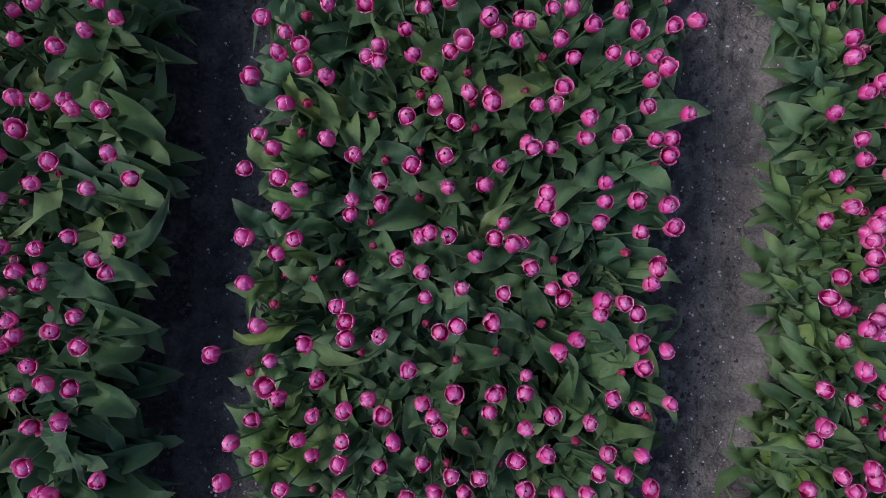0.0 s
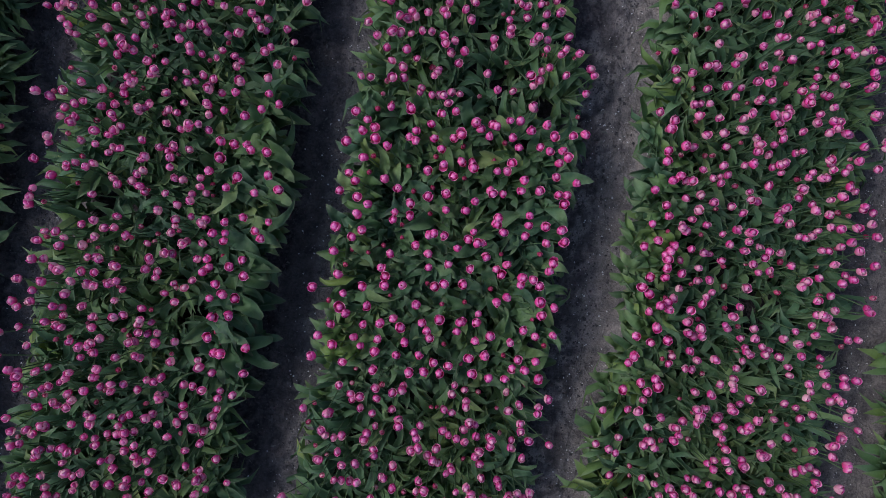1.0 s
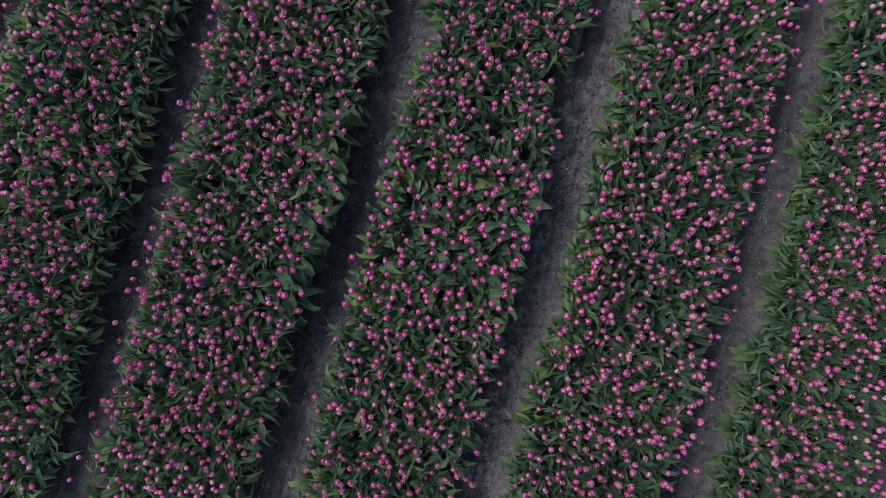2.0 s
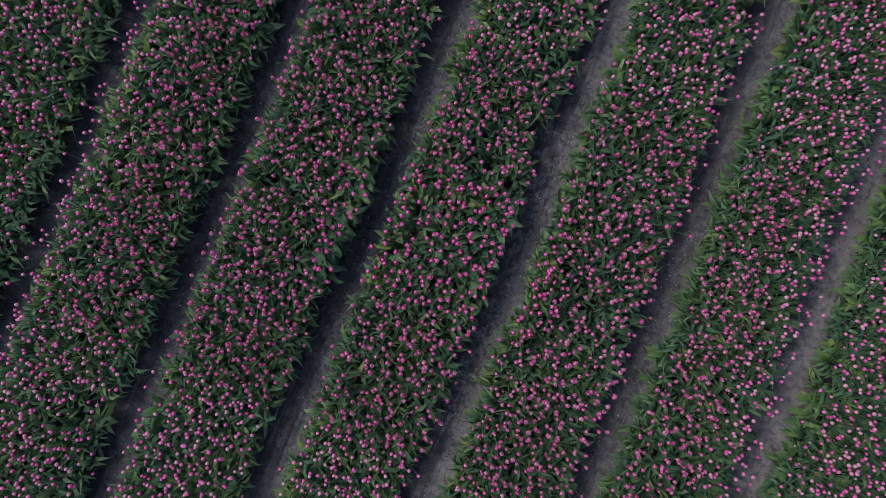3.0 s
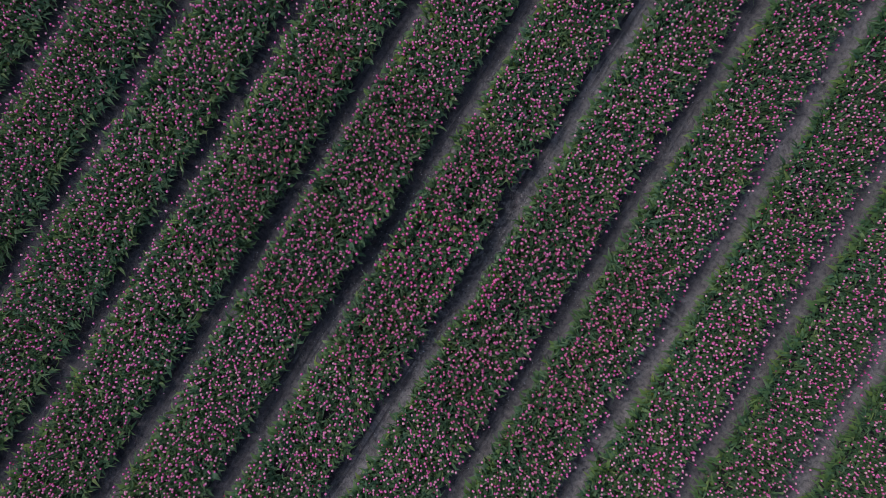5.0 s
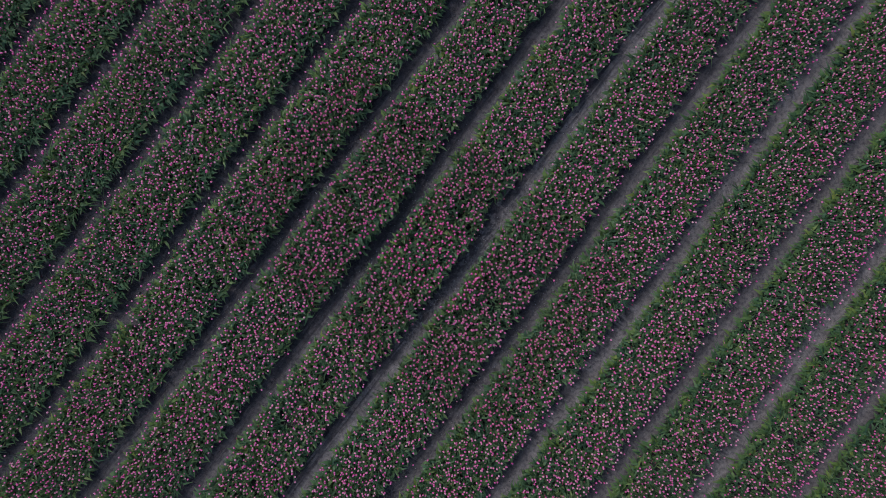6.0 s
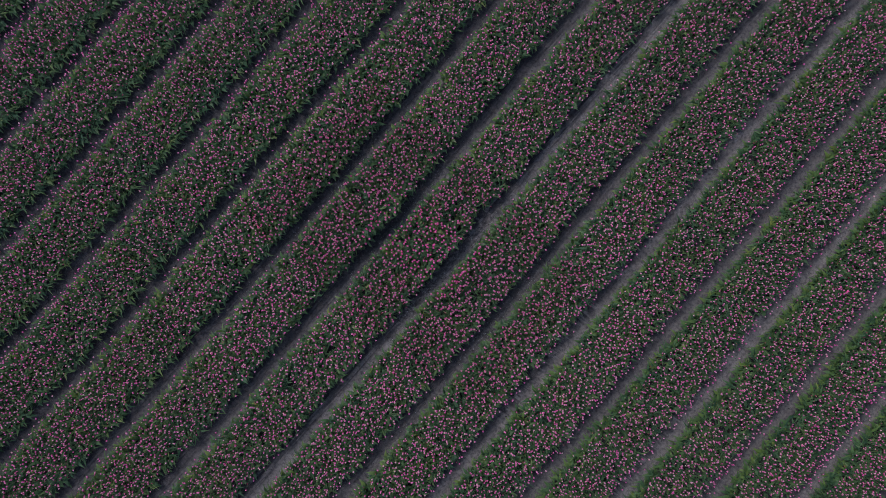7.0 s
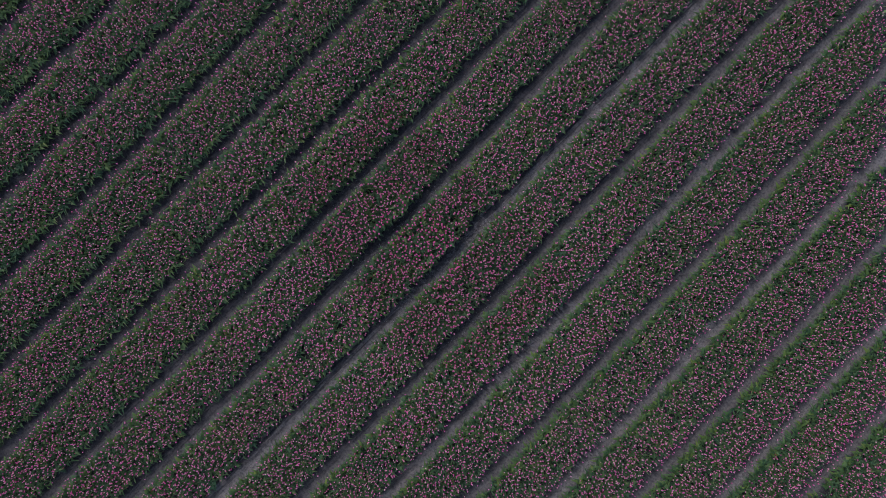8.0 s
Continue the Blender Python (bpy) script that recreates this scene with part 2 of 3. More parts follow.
def petal(rows, cols, turn, inner, open_by):
    """One petal of a blossom of height 1 that stands on the origin."""
    v, u = np.linspace(0, 1, rows), np.linspace(-1, 1, cols)
    knots = [0, 0.15, 0.4, 0.7, 0.9, 1]
    if inner:
        r = np.interp(v, knots, [0.08, 0.27, 0.365, 0.325 + 0.3 * open_by, 0.20 + 0.5 * open_by, 0.01 + 0.9 * open_by])
        a, tall = np.interp(v, [0, 0.2, 0.5, 0.75, 0.9, 1], [0.8, 1.05, 1.2, 1.3, 1.4, 1.25]), 0.98
    else:
        r = np.interp(v, knots, [0.09, 0.31, 0.42, 0.425 + 0.3 * open_by, 0.385 + open_by, 0.33 + 1.8 * open_by])
        a, tall = np.interp(v, [0, 0.2, 0.5, 0.75, 0.9, 1], [0.8, 1.08, 1.2, 1.1, 0.74, 0.13]), 0.93
    r = r[:, None] * (1.0 + (0.05 if inner else 0.08) * u[None] ** 2) + 0.036 * v[:, None] * np.sin(6.0 * u[None] + 8.0 * v[:, None] + (2.0 if inner else 0.0))
    angle = turn + a[:, None] * u[None] + 0.15 * v[:, None]
    z = np.interp(v, knots, [0, 0.13, 0.42, 0.78, 0.96, 1.0])[:, None] * tall - 0.05 * u[None] ** 2 * v[:, None]
    points = np.stack([r * np.cos(angle), r * np.sin(angle), z + 0 * r], -1).reshape(-1, 3)
    return points, grid_faces(rows, cols), np.repeat(v, cols), np.tile(np.abs(u), rows)


def blossom_shape(rows, cols, open_by, seed):
    """All six petals of a blossom of height 1 as arrays, each a little different in reach and height."""
    rng = np.random.default_rng(seed)
    points, faces, along, across = [], [], [], []
    for k in range(6):
        p, f, a, b = petal(rows, cols, k * math.pi * 2 / 3 + (math.pi / 3 if k > 2 else 0) + rng.normal(0, 0.12), k > 2, open_by + rng.normal(0, 0.03) * (k < 3))
        faces += [tuple(i + k * rows * cols for i in q) for q in f]
        points.append(p * np.array([1, 1, rng.uniform(0.86, 1.06)]) * rng.uniform(0.92, 1.06)), along.append(a), across.append(b)
    points = np.concatenate(points)
    points[:, 0] *= rng.uniform(0.82, 1.0)
    return points, faces, np.concatenate(along), np.concatenate(across)


def cup_shape(sides):
    """A blossom of height 1 seen from far off: a closed cup with a sunk mouth."""
    turn = np.arange(sides) * 2 * math.pi / sides
    odd = np.arange(sides) % 2
    ring = lambda r, z, wave: np.stack([(r + 0.4 * wave * odd) * np.cos(turn), (r + 0.4 * wave * odd) * np.sin(turn), z - wave * odd], -1)
    points = np.concatenate([[[0, 0, 0]], ring(0.40, 0.42, 0.0), ring(0.23, 0.96, 0.2), [[0, 0, 0.80]]])
    faces = []
    for k in range(sides):
        n = (k + 1) % sides
        faces += [(0, 1 + n, 1 + k, -1), (1 + k, 1 + n, 1 + sides + n, 1 + sides + k), (1 + sides + k, 1 + sides + n, 1 + 2 * sides, -1)]
    return points, faces, np.r_[0.1, np.full(sides, 0.5), np.full(sides, 0.86), 0.86], np.r_[0.2, np.full(sides, 0.5), np.full(sides, 0.66), 0.5]


def leaning(tilt_x, tilt_y, spin, size):
    """Turns (n x 3 x 3) of blossoms that lean by tilts along x and y."""
    axis = np.stack([tilt_x, tilt_y, np.ones_like(tilt_x)], -1)
    axis /= np.linalg.norm(axis, axis=1)[:, None]
    first = np.cross(np.broadcast_to([0.0, 1.0, 0.0], axis.shape), axis)
    first /= np.linalg.norm(first, axis=1)[:, None]
    second = np.cross(axis, first)
    c, s = np.cos(spin)[:, None], np.sin(spin)[:, None]
    return np.stack([c * first + s * second, c * second - s * first, axis], -1) * size[:, None, None]


def stems(foot, top, sides, rows, radius):
    """Slender tubes from foot to top, upright at the foot."""
    v = np.linspace(0, 1, rows)
    bow = np.stack([v ** 1.7, v ** 1.7, v], -1)
    line = foot[:, None] + (top - foot)[:, None] * bow[None]
    turn = np.arange(sides) * 2 * math.pi / sides
    ring = np.stack([np.cos(turn), np.sin(turn), 0 * turn], -1) * radius
    points = (line[:, :, None] + ring[None, None]).reshape(len(foot), -1, 3)
    faces = [(r * sides + c, r * sides + (c + 1) % sides, (r + 1) * sides + (c + 1) % sides, (r + 1) * sides + c) for r in range(rows - 1) for c in range(sides)]
    return points, faces, np.repeat(v, sides), np.ones(rows * sides)


# ---- the plan: beds run along y, one every 1.5 m ----
PITCH, BED_HALF = 1.5, 0.455
FIELD_X, FIELD_Y = 9, 13.8
NEAR_TURN = radians(3.43)


def in_near_stretch(x, y):
    """The stretch over which each tulip stands singly."""
    u, v = x * math.cos(NEAR_TURN) + y * math.sin(NEAR_TURN), y * math.cos(NEAR_TURN) - x * math.sin(NEAR_TURN)
    return (np.abs(u + 0.03) < 1.14) & (np.abs(v - 0.05) < 0.675)


# ---- ground: one sheet to the horizon, soft soil in the beds, trodden tracks between ----
def spaced(fine, reach, far, step_far):
    inner = np.arange(-reach, reach + fine / 2, fine)
    outer = np.arange(reach + step_far, far, step_far)
    rim = np.array([far, far + 12, 80, 300, 1500])
    side = np.r_[outer, rim]
    return np.r_[-side[::-1], inner, side]


def across_beds():
    """Lines of the ground sheet over x: close together on the open paths near by, wider under the leaves."""
    side = spaced(0.05, 2.65, 15.0, 0.10)
    for middle, step in ((-2.25, 0.02), (-0.75, 0.0125), (0.75, 0.0125), (2.25, 0.02)):
        side = np.r_[side[np.abs(side - middle) > 0.33], np.arange(middle - 0.33, middle + 0.331, step)]
    return np.sort(side)


def ground_form(x, y):
    """Height of the soil and its share of trodden, sunlit track colour, over the plan."""
    east = (x + PITCH * 50) % PITCH - PITCH / 2
    inside = (np.abs(x) < 14.2) & (np.abs(y) < 14.2)
    path = np.clip((0.30 - np.abs(east)) / 0.12, 0, 1)
    path = path * path * (3 - 2 * path)
    lump = 0.35 * smooth_noise(x, y, 0.11, 1) + 0.3 * smooth_noise(x, y, 0.05, 2) + 0.15 * smooth_noise(x, y, 0.3, 3) + 0.2 * smooth_noise(x, y, 0.027, 4)
    # wheels have pressed the eastern half of the paths, some paths more than others; its sunlight, and the bed shade on
    # the western half, are painted in too
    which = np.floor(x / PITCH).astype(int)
    # low shares in the west also paint those paths as shaded
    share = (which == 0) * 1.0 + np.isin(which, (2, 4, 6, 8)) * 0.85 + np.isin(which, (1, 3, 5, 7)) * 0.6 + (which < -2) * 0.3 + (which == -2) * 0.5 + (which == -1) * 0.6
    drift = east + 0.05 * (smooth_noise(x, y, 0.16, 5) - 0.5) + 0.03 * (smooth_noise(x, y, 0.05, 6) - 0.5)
    worn_lit = np.clip((drift + 0.01) / 0.07, 0, 1) * np.clip((0.31 - drift) / 0.05, 0, 1)
    worn_lit = np.maximum(worn_lit, 0.26 * np.clip((drift + 0.12) / 0.03, 0, 1) * (drift < 0.2)) * share
    # broken crust on the soft side of the paths
    crust = np.clip((smooth_noise(x, y, 0.07, 7) + 1.2 * np.minimum(east, 0.0) - 0.38) / 0.05, 0, 1) * np.clip((smooth_noise(x, y, 0.030, 8) - 0.34) / 0.08, 0, 1) * path * (east < 0.08)
    worn_lit = np.maximum(worn_lit, (0.75 * np.isin(which, (0, 2, 4)) + 0.42) * 0.72 * crust)
    z = 0.012 * crust + 0.035 * (1 - path) + (0.060 - 0.042 * worn_lit) * (lump - 0.5) - 0.012 * worn_lit * path
    return np.where(inside, z, -0.01), np.where(inside, worn_lit, 0)


def build_ground():
    xs, ys = across_beds(), spaced(0.021, 1.6, 15.5, 0.3)
    x, y = np.meshgrid(xs, ys)
    z, worn_lit = ground_form(x, y)
    me = mesh_of("ground", np.stack([x, y, z], -1), grid_faces(len(ys), len(xs)), [SOIL], {"worn_lit": worn_lit})
    return tagged(new("ground", me), "dark crumbly field soil with lighter trodden tracks between beds, bed shade in the colour", "soil", kind="structure")


def soil_height(x, y):
    return ground_form(np.asarray(x, float), np.asarray(y, float))[0]


build_ground()

# ---- tulip beds ----
SPREADS = -0.03, 0.0, 0.04
FINE = [blossom_shape(6, 4, SPREADS[k % 3], 60 + k) for k in range(9)]
FULL = [blossom_shape(4, 3, SPREADS[k % 3], 70 + k) for k in range(6)]
CUP, FAR_CUP = cup_shape(4), cup_shape(3)


def plants_of(bed, rng):
    """Feet, heads, sizes and bud marks of all tulips of one bed, but for the singly placed ones."""
    cell = 0.058
    nx, ny = 14, int(2 * FIELD_Y / cell)
    half = BED_HALF + (0.026 if bed < -1 else 0.0)  # the western beds are planted broader
    gx, gy = np.meshgrid((np.arange(nx) - (nx - 1) / 2) * 2 * half / (nx - 1), (np.arange(ny) - ny / 2) * cell)
    x, y = (gx + rng.normal(0, 0.026, gx.shape)).ravel(), (gy + rng.normal(0, 0.032, gy.shape)).ravel()
    thin = smooth_noise(x + 37 * bed, y, 0.22, 11)
    keep = rng.random(len(x)) > np.clip((0.30 - thin) * 3, 0.03, 0.8)
    beyond = (np.abs(x + bed * PITCH + y) > 16.4) | (np.abs(x + bed * PITCH - y) > 9.6)
    keep &= ~(beyond & (rng.random(len(x)) < 0.85))
    x, y = x[keep], y[keep]
    bud = rng.random(len(x)) < 0.15
    height = np.where(bud, rng.uniform(0.28, 0.36, len(x)), rng.normal(0.45, 0.026, len(x)))
    edge = np.abs(x) / half
    hx = x + np.sign(x) * edge ** 3 * rng.uniform(0.0, 0.125, len(x)) + rng.normal(0, 0.02, len(x))
    hy = y + rng.normal(0, 0.035, len(x))
    foot = np.stack([x + bed * PITCH, y, soil_height(x + bed * PITCH, y)], -1)
    head = np.stack([hx + bed * PITCH, hy, height], -1)
    free = ~in_near_stretch(head[:, 0], head[:, 1])
    return foot[free], head[free], bud[free], rng.uniform(0.85, 1.12, len(x))[free]


def leaves_for(rng, foot, middle_x, per, rows, cols, heap, broad=1.0):
    n = len(foot)
    first = rng.random(n) * 6.3
    dx = foot[:, 0] - middle_x
    rim = np.clip((np.abs(dx) - 0.26) / 0.12, 0, 1)
    outward = np.where(dx > 0, 0.0, math.pi)
    for k in range(per):
        low = k == 0
        azimuth = first + k * 2.3 + rng.normal(0, 0.35, n)
        spread = rng.random(n) < np.where(dx < 0, 0.55, 0.3) * rim
        azimuth = np.where(spread, outward + rng.normal(0, 0.6, n), azimuth)
        base = foot + np.array([0, 0, 0.012 + 0.04 * k])
        length = rng.uniform(0.17, 0.30, n) * (1.0 - 0.05 * k) * (1 + 0.12 * spread)
        width = rng.uniform(0.038, 0.072, n) * (1.0 if low else 0.72) * broad
        rise = rng.uniform(1.0, 1.45, n)
        fall = rng.uniform(-0.9, 0.55, n) - 0.25 * spread
        heap.add(*leaf_sheets(rng, base, azimuth, length, width, rise, fall, rows, cols))
    # long outer leaves that hang over the path, most of them on the light side, where sunlight is put into their colour
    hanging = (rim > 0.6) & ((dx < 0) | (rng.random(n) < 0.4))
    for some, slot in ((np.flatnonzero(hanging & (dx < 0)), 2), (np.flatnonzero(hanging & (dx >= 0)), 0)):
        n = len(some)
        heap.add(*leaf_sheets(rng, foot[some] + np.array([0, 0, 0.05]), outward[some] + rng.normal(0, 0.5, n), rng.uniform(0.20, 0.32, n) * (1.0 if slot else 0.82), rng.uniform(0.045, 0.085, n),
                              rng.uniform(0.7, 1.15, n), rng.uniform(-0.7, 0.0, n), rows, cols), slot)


def tulip_bed(bed):
    rng = np.random.default_rng(100 + bed)
    foot, head, bud, size = plants_of(bed, rng)
    x, y = head[:, 0], head[:, 1]
    nearest = (np.abs(x) < 2.5) & (np.abs(y) < 1.35)
    close = (np.abs(x) < 3.1) & (np.abs(y) < 2.0)
    middle = ~close & (np.hypot(x, y) < 5.2)
    beyond = (np.abs(x + y) > 16.4) | (np.abs(x - y) > 9.6)
    far = ~close & ~middle & ~beyond
    lean = (head - foot)[:, :2] * 2.2 + rng.normal(0, 0.18, (len(head), 2))
    turn = leaning(lean[:, 0], lean[:, 1], rng.random(len(head)) * 6.3, np.where(bud, 0.031, 0.048) * size)
    green, pink = Heap(), Heap()
    for group, per, rows, cols, sides, stem_rows in ((close, 4, 5, 3, 4, 3), (middle, 3, 4, 2, 3, 2), (far, 2, 3, 2, 3, 2), (beyond, 2, 3, 2, 0, 0)):
        leaves_for(rng, foot[group], bed * PITCH, per, rows, cols, green, 1.0 if group is not beyond else 1.8)
        if sides and group.any():
            green.add(*stems(foot[group], head[group], sides, stem_rows, 0.0032), 1)
    kind = rng.integers(0, 18, len(head))
    for group, shapes in ((nearest, FINE), (close & ~nearest, FULL), (middle, [cup_shape(6)]), (far, [CUP]), (beyond, [FAR_CUP])):
        for k, (points, faces, along, across) in enumerate(shapes):
            for slot, chosen in ((0, ~bud), (1, bud)):
                pick = group & (kind % len(shapes) == k) & chosen
                pink.add(np.einsum("nij,kj->nki", turn[pick], points) + head[pick][:, None], faces, along, across, slot)
    ob = tagged(new("tulip_bed", green.mesh("tulip_bed", [LEAF, STEM, SUNLIT_LEAF])), "long bed of pink tulips with dense grey-green leaves", "tulip bed", "tulip beds", "stuff")
    top = new("blossoms", pink.mesh("blossoms", [PETAL, BUD]))
    top.parent = ob
    tagged(top, "bright pink cupped tulip blossoms with pale petal edges")
    return ob


for bed in range(-FIELD_X, FIELD_X + 1):
    tulip_bed(bed)


# ---- single tulips where the camera starts ----
def single_mesh(name, shape, mat):
    points, faces, along, across = shape
    return mesh_of(name, points, faces, [mat], {"along": along, "across": across})


one = np.random.default_rng(5)
PETALS = [[single_mesh("petal", petal(9, 7, 0.0, inner, o), mat) for inner in (False, True)] for o, mat in ((-0.03, BUD_ONE), (-0.03, PETAL_ONE), (0.0, PETAL_ONE), (0.045, PETAL_ONE))]
LEAVES = []
for k in range(24):
    low = k % 3 == 0
    p, f, a, b = leaf_sheets(one, np.zeros((1, 3)), np.zeros(1), one.uniform(0.14, 0.25, 1), one.uniform(0.052, 0.084, 1) * (1.0 if low else 0.72), one.uniform(1.0, 1.45, 1), one.uniform(-1.0, 0.55, 1), 13, 5)
    # the last five shapes have the sunlight in their colour
    LEAVES.append(single_mesh("leaf", (p[0], f, a, b), SUNLIT_LEAF_ONE if k > 18 else LEAF_ONE))


def pistil_mesh():
    """Seat of the petals with a three-lobed pistil and six stamens, for a blossom of height 1."""
    bm = bmesh.new()
    bmesh.ops.create_cone(bm, cap_ends=True, segments=7, radius1=0.05, radius2=0.11, depth=0.08, matrix=Matrix.Translation((0, 0, 0.04)))
    bmesh.ops.create_cone(bm, cap_ends=True, segments=6, radius1=0.06, radius2=0.085, depth=0.4, matrix=Matrix.Translation((0, 0, 0.28)))
    for k in range(6):
        a = k * math.pi / 3
        bmesh.ops.create_cone(bm, cap_ends=True, segments=4, radius1=0.015, radius2=0.035, depth=0.36, matrix=Matrix.Translation((0.15 * math.cos(a), 0.15 * math.sin(a), 0.26)))
    me = bpy.data.meshes.new("blossom")
    bm.to_mesh(me)
    bm.free()
    me.materials.append(PISTIL)
    return me


HEART = pistil_mesh()


def child(name, data, parent, m):
    ob = new(name, data)
    ob.parent = parent
    ob.matrix_basis = m
    return ob


def tulip(bed_x, hx, hy, bud):
    """A tulip whose blossom sits at hx, hy."""
    height = one.uniform(0.29, 0.35) if bud else 0.455 + one.normal(0, 0.012)
    dx = (hx - bed_x)
    fx, fy = bed_x + np.clip(dx * 0.86, -0.47, 0.47) + one.normal(0, 0.015), hy + one.normal(0, 0.02)
    fz = float(soil_height(np.array(fx), np.array(fy)))
    thing = new("tulip")
    thing.location = (fx, fy, fz)
    top = np.array([[hx - fx, hy - fy, height - fz]])
    stem = new("stem", mesh_of("stem", *stems(np.zeros((1, 3)), top, 6, 6, 0.0031)[:2], [STEM]))
    stem.parent = thing
    size = (0.029 if bud else 0.0485) * one.uniform(0.88, 1.1)
    lean = top[0, :2] * 2.2 + one.normal(0, 0.2, 2)
    turn = leaning(np.array([lean[0]]), np.array([lean[1]]), np.array([one.random() * 6.3]), np.array([size]))[0]
    blossom = child("blossom", HEART, thing, Matrix.Translation(top[0]) @ Matrix(turn.tolist()).to_4x4())
    outer, inner = PETALS[0 if bud else int(one.integers(1, 4))]
    for k in range(6):
        spin = k * math.pi * 2 / 3 + (math.pi / 3 if k > 2 else 0)
        child("petal", inner if k > 2 else outer, blossom, Matrix.Rotation(spin + one.normal(0, 0.08), 4, "Z") @ Matrix.Rotation(one.normal(-0.01, 0.04 if k > 2 else 0.1), 4, "Y") @ Matrix.Scale(one.uniform(0.9, 1.08), 4))
    first = one.random() * 6.3
    rim = abs(fx - bed_x) > 0.34 and (bed_x != 0 or one.random() < 0.5)
    for k in range(8 if rim else 7):
        # the top leaves at the west edge come from the painted sunlit shapes
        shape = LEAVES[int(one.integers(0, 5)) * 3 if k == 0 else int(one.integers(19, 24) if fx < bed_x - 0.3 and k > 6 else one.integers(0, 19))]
        grow = one.uniform(0.88, 1.12)
        azimuth = first + 2.2 * k + one.normal(0, 0.4)
        if k == 7 or one.random() < 0.55 * np.clip((abs(fx - bed_x) - 0.26) / 0.12, 0, 1):
            azimuth, grow = (0.0 if fx > bed_x else math.pi) + one.normal(0, 0.5), grow * (1.42 if bed_x < 0 else 1.12 if bed_x else 1.15)
        m = Matrix.Translation((0, 0, 0.012 + 0.026 * k)) @ Matrix.Rotation(azimuth, 4, "Z") @ Matrix.Diagonal((grow, grow, grow, 1))
        child("leaf", shape, thing, m)
    where = "low closed pink tulip bud among broad leaves in the bed" if bud else "pink tulip with pale petal edges and broad grey-green leaves"
    if not bud and abs(dx) > 0.47:
        where = "pink tulip leaning out over the bare path beside its bed"
    return tagged(thing, where, "tulip", "single tulips")


def planted(bed_x, full, buds):
    for hx, hy in full:
        tulip(bed_x, hx, hy, False)
    for hx, hy in buds:
        tulip(bed_x, hx, hy, True)


bed_centre, bed_west, bed_east = 0.0, -PITCH, PITCH
planted(bed_centre, [(-0.536, 0.628), (-0.488, 0.588), (-0.379, 0.663), (-0.278, 0.677), (-0.182, 0.617), (-0.135, 0.675), (-0.074, 0.689), (0.031, 0.647), (0.056, 0.624), (0.126, 0.656), (0.145, 0.649), (0.196, 0.688), (0.249, 0.689), (0.298, 0.648), (0.377, 0.694), (0.423, 0.635), (0.509, 0.656), (0.557, 0.673)],
        [(-0.454, 0.666)])
planted(bed_centre, [(-0.498, 0.533), (-0.434, 0.560), (-0.564, 0.473), (-0.427, 0.498), (-0.240, 0.576), (-0.266, 0.535), (-0.242, 0.525), (-0.154, 0.542), (-0.113, 0.508), (-0.052, 0.563), (-0.019, 0.577), (0.113, 0.596), (0.227, 0.602), (0.261, 0.568), (0.364, 0.581), (0.407, 0.571), (0.465, 0.586), (0.503, 0.545)],
        [(-0.007, 0.552), (0.196, 0.600)])
planted(bed_centre, [(-0.368, 0.472), (-0.458, 0.409), (-0.157, 0.378), (-0.081, 0.437), (-0.007, 0.459), (0.048, 0.474), (0.056, 0.432), (0.177, 0.437), (0.230, 0.431), (0.232, 0.476), (0.307, 0.413), (0.457, 0.513), (0.456, 0.448), (0.556, 0.433), (-0.020, 0.382)],
        [(-0.441, 0.436), (-0.257, 0.410), (-0.128, 0.477), (0.008, 0.463), (0.159, 0.508), (0.024, 0.399)])
planted(bed_centre, [(-0.532, 0.323), (-0.484, 0.287), (-0.566, 0.228), (-0.466, 0.213), (-0.410, 0.187), (-0.344, 0.311), (-0.277, 0.278), (-0.130, 0.258), (-0.223, 0.223), (-0.049, 0.282), (0.152, 0.343), (0.173, 0.323), (0.216, 0.330), (0.083, 0.274), (0.297, 0.363), (0.389, 0.360), (0.481, 0.366), (0.525, 0.375), (0.515, 0.323)],
        [(-0.452, 0.345), (-0.221, 0.284), (-0.129, 0.326), (0.531, 0.325)])
planted(bed_centre, [(-0.453, 0.126), (-0.278, 0.166), (-0.287, 0.124), (-0.206, 0.153), (-0.049, 0.214), (0.062, 0.224), (0.217, 0.221), (0.201, 0.186), (0.248, 0.149), (0.105, 0.125), (0.359, 0.243), (0.361, 0.198), (0.439, 0.208), (0.519, 0.198), (0.356, 0.140), (0.461, 0.127), (0.541, 0.138)],
        [(-0.250, 0.112), (-0.115, 0.188)])
planted(bed_centre, [(-0.549, 0.057), (-0.425, 0.063), (-0.472, 0.016), (-0.163, 0.029), (-0.104, -0.006), (-0.105, 0.091), (-0.082, 0.098), (-0.031, 0.088), (0.034, 0.030), (0.089, 0.078), (0.130, 0.065), (0.167, 0.081), (0.177, 0.026), (0.511, 0.031)],
        [(-0.326, -0.001), (-0.242, 0.048), (0.268, 0.041), (0.452, 0.076)])
planted(bed_centre, [(-0.541, -0.066), (-0.276, -0.045), (-0.303, -0.111), (-0.276, -0.150), (-0.083, -0.079), (0.009, -0.055), (0.114, -0.057), (0.094, -0.127), (0.241, -0.035), (0.279, -0.008), (0.273, -0.057), (0.362, -0.054), (0.422, -0.055), (0.376, -0.092), (0.489, -0.017), (0.470, -0.085)],
        [(-0.478, -0.048), (-0.397, -0.053), (-0.502, -0.129), (-0.084, -0.157)])
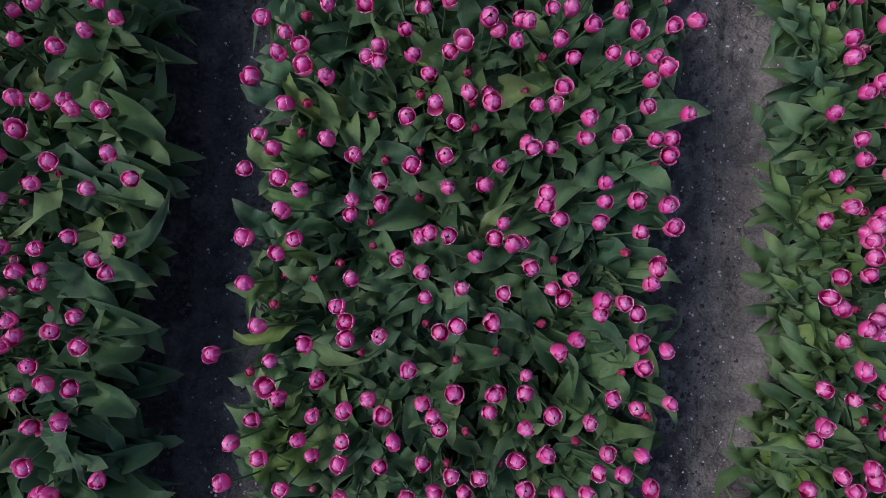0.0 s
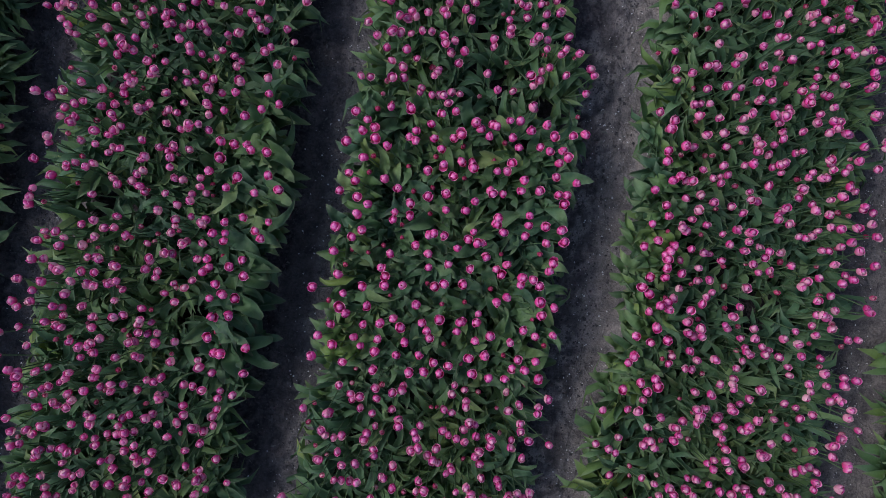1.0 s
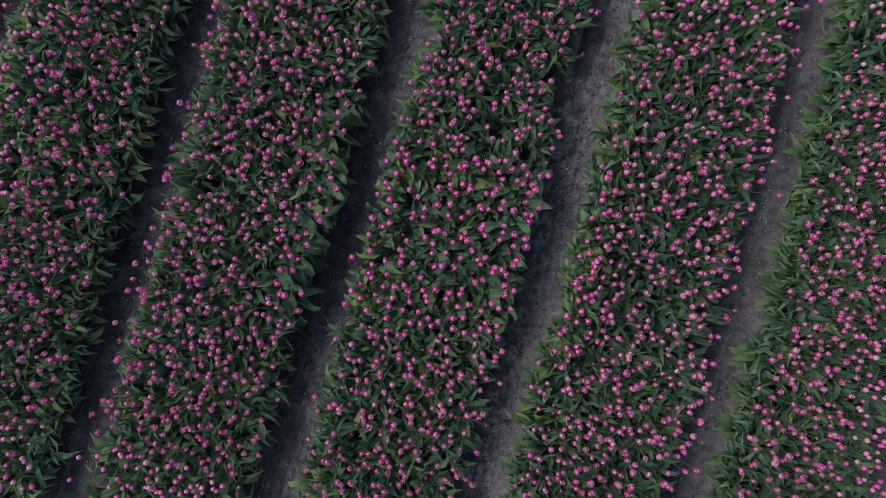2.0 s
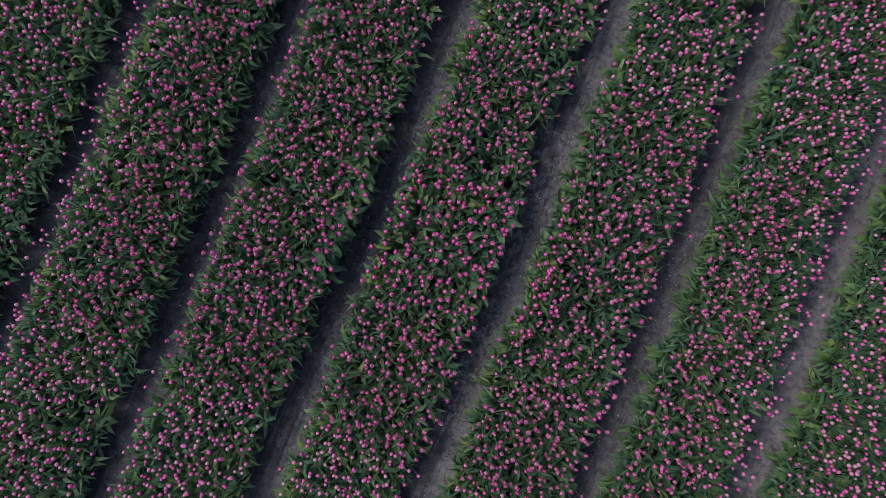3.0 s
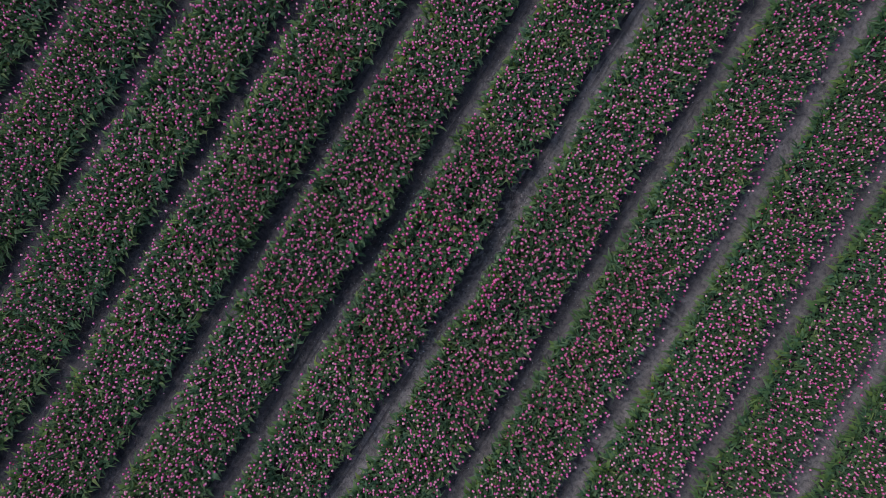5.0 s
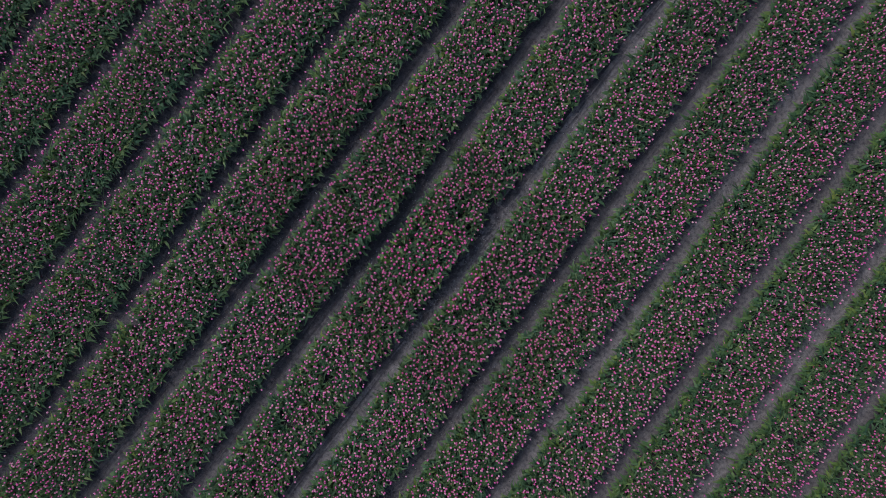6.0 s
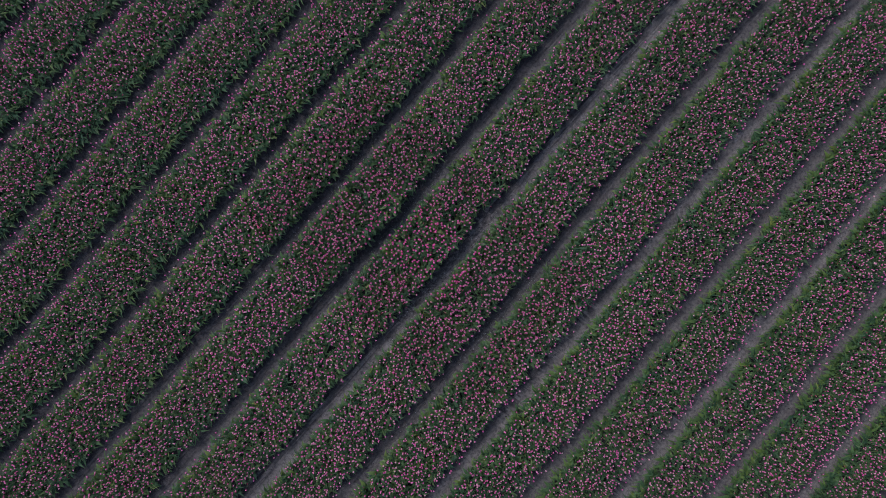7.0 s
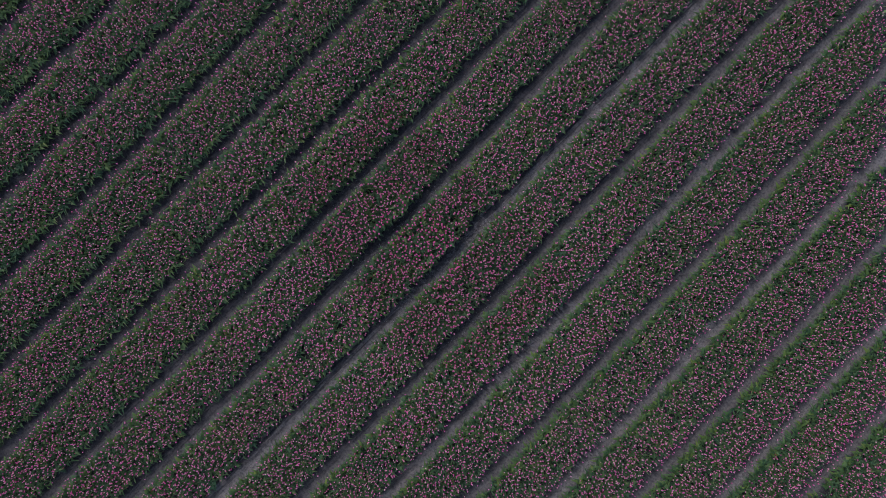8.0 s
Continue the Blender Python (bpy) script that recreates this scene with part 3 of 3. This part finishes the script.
planted(bed_centre, [(-0.500, -0.181), (-0.612, -0.253), (-0.474, -0.262), (-0.385, -0.218), (-0.276, -0.195), (-0.186, -0.177), (-0.116, -0.258), (-0.046, -0.169), (0.006, -0.145), (0.306, -0.159), (0.264, -0.181), (0.465, -0.161), (0.547, -0.165), (0.491, -0.229)],
        [(0.120, -0.224), (0.009, -0.252), (0.234, -0.140), (-0.251, -0.252), (-0.556, -0.315), (0.470, -0.261)])
planted(bed_centre, [(-0.483, -0.328), (-0.436, -0.356), (-0.351, -0.303), (-0.355, -0.394), (-0.270, -0.368), (-0.210, -0.345), (-0.182, -0.378), (-0.000, -0.313), (-0.077, -0.339), (-0.048, -0.379), (0.189, -0.268), (0.191, -0.309), (0.102, -0.322), (0.126, -0.317), (0.108, -0.365), (0.260, -0.354), (0.188, -0.392), (0.415, -0.308), (0.363, -0.369), (0.479, -0.328), (0.554, -0.307), (-0.512, -0.424)],
        [(0.551, -0.380)])
planted(bed_centre, [(-0.560, -0.484), (-0.568, -0.592), (-0.482, -0.515), (-0.417, -0.596), (-0.383, -0.463), (-0.349, -0.502), (-0.272, -0.458), (-0.268, -0.519), (-0.183, -0.521), (-0.143, -0.438), (-0.067, -0.507), (-0.026, -0.421), (0.008, -0.529), (-0.270, -0.597), (-0.107, -0.587), (-0.033, -0.582), (0.046, -0.578), (0.080, -0.533), (0.188, -0.481), (0.240, -0.466), (0.200, -0.558), (0.287, -0.558), (0.360, -0.553), (0.406, -0.456), (0.397, -0.502), (0.452, -0.496), (0.491, -0.446), (0.521, -0.524)],
        [(0.045, -0.450), (0.000, -0.535), (0.148, -0.539), (0.354, -0.458)])
planted(bed_west, [(-1.133, 0.618), (-1.176, 0.525), (-1.078, 0.511), (-1.004, 0.556), (-0.913, 0.600), (-0.978, 0.635), (-1.172, 0.367), (-1.108, 0.373), (-1.040, 0.387), (-1.014, 0.353), (-0.937, 0.363)],
        [])
planted(bed_west, [(-1.174, 0.288), (-1.195, 0.226), (-1.070, 0.214), (-0.926, 0.247), (-0.875, 0.188), (-1.110, 0.155), (-0.976, 0.150), (-1.015, 0.032), (-0.893, 0.026), (-1.093, 0.001), (-1.183, -0.004)],
        [(-1.235, 0.173), (-1.123, 0.191), (-1.214, 0.116)])
planted(bed_west, [(-1.147, -0.066), (-1.096, -0.060), (-0.948, -0.038), (-0.922, -0.065), (-1.087, -0.097), (-0.984, -0.174), (-1.040, -0.209), (-1.152, -0.198), (-1.138, -0.234), (-0.962, -0.246), (-1.155, -0.270), (-1.097, -0.307)],
        [(-1.119, -0.180)])
planted(bed_west, [(-1.047, -0.359), (-0.998, -0.373), (-1.102, -0.386), (-1.015, -0.444), (-1.100, -0.478), (-1.090, -0.573), (-0.909, -0.601), (-1.048, -0.633), (-1.005, -0.626)],
        [(-1.099, -0.562), (-1.075, -0.623)])
planted(bed_east, [(0.981, 0.756), (0.989, 0.661), (0.983, 0.610), (1.049, 0.684), (1.019, 0.520), (1.057, 0.548), (0.952, 0.458), (1.016, 0.390), (1.031, 0.347), (0.961, 0.302)],
        [])
planted(bed_east, [(0.993, 0.230), (0.941, 0.179), (1.043, 0.163), (1.063, 0.186), (1.084, 0.217), (1.054, 0.134), (0.995, 0.047), (1.061, 0.090), (1.057, 0.046), (0.969, -0.009), (0.999, -0.041), (1.053, -0.086), (1.100, -0.068)],
        [(1.090, 0.290), (1.131, -0.047)])
planted(bed_east, [(1.012, -0.136), (1.049, -0.188), (1.103, -0.105), (0.979, -0.251), (1.054, -0.271), (1.111, -0.246), (0.968, -0.337), (0.949, -0.393), (1.019, -0.465), (1.078, -0.439), (1.114, -0.471), (0.949, -0.517), (1.057, -0.518)],
        [(1.153, -0.360)])


# ---- what lies on the paths ----
def scatter(name, count, seed, size, mat, label, category, squash, spread, paths, reach, shift=0.02):
    """Small uneven lumps on the paths, as one mesh."""
    rng = np.random.default_rng(seed)
    corner = np.array([(1, 0, 0), (-0.5, 0.87, 0), (-0.5, -0.87, 0), (0.4, 0.5, 0.8), (-0.7, 0.1, 0.75), (0.3, -0.6, 0.7), (0, 0, 1.05)])
    faces = [(0, 1, 3), (1, 4, 3), (1, 2, 4), (2, 5, 4), (2, 0, 5), (0, 3, 5), (3, 4, 6), (4, 5, 6), (5, 3, 6)]
    x = rng.choice(paths, count) + rng.normal(shift, spread, count)
    y = rng.normal(0, reach, count)
    s = size * np.minimum(rng.lognormal(0, 0.55, count), 2.4)
    turn = rng.random(count) * 6.3
    shape = corner[None] * rng.uniform(0.7, 1.3, (count, 7, 3)) * s[:, None, None] * np.array([1, 1, squash])
    c, w = np.cos(turn)[:, None], np.sin(turn)[:, None]
    points = np.stack([c * shape[..., 0] - w * shape[..., 1] + x[:, None], w * shape[..., 0] + c * shape[..., 1] + y[:, None], shape[..., 2] + soil_height(x, y)[:, None] - 0.1 * s[:, None]], -1)
    heap = Heap()
    heap.add(points, faces, np.zeros(7), np.zeros(7))
    me = heap.mesh(name, [mat])
    me.polygons.foreach_set("use_smooth", np.zeros(len(me.polygons), bool))
    tagged(new(name, me), label, category, kind="stuff")


NEAR_PATHS = [-2.25, -0.75, 0.75, 2.25]
ALL_PATHS = [PITCH * (k + 0.5) for k in range(-9, 9)]
scatter("soil_clods", 9000, 21, 0.0048, CLOD, "crumbled dark clods of soil along the paths", "clods", 0.8, 0.09, NEAR_PATHS, 1.5, -0.06)
scatter("pale_chips", 2600, 22, 0.0026, SHELL, "tiny pale shell and stone chips on the soil", "chips", 0.5, 0.08, NEAR_PATHS, 1.5, 0.07)
scatter("soil_clods", 7000, 23, 0.011, CLOD, "dark clods of soil along the paths", "clods", 0.7, 0.08, ALL_PATHS, 7.0, -0.06)


def leaf_litter():
    """Scraps of withered leaf on the paths."""
    rng = np.random.default_rng(31)
    n = 110
    x, y = rng.choice(NEAR_PATHS, n) + rng.normal(0, 0.10, n), rng.normal(0, 1.3, n)
    base = np.stack([x, y, soil_height(x, y) + 0.004], -1)
    heap = Heap()
    heap.add(*leaf_sheets(rng, base, rng.random(n) * 6.3, rng.uniform(0.015, 0.045, n), rng.uniform(0.005, 0.013, n), rng.uniform(0.05, 0.35, n), rng.uniform(-0.4, 0.1, n), 4, 3))
    tagged(new("leaf_litter", heap.mesh("leaf_litter", [LITTER])), "withered grey-brown leaf scraps lying on the paths", "leaf litter", kind="stuff")


leaf_litter()
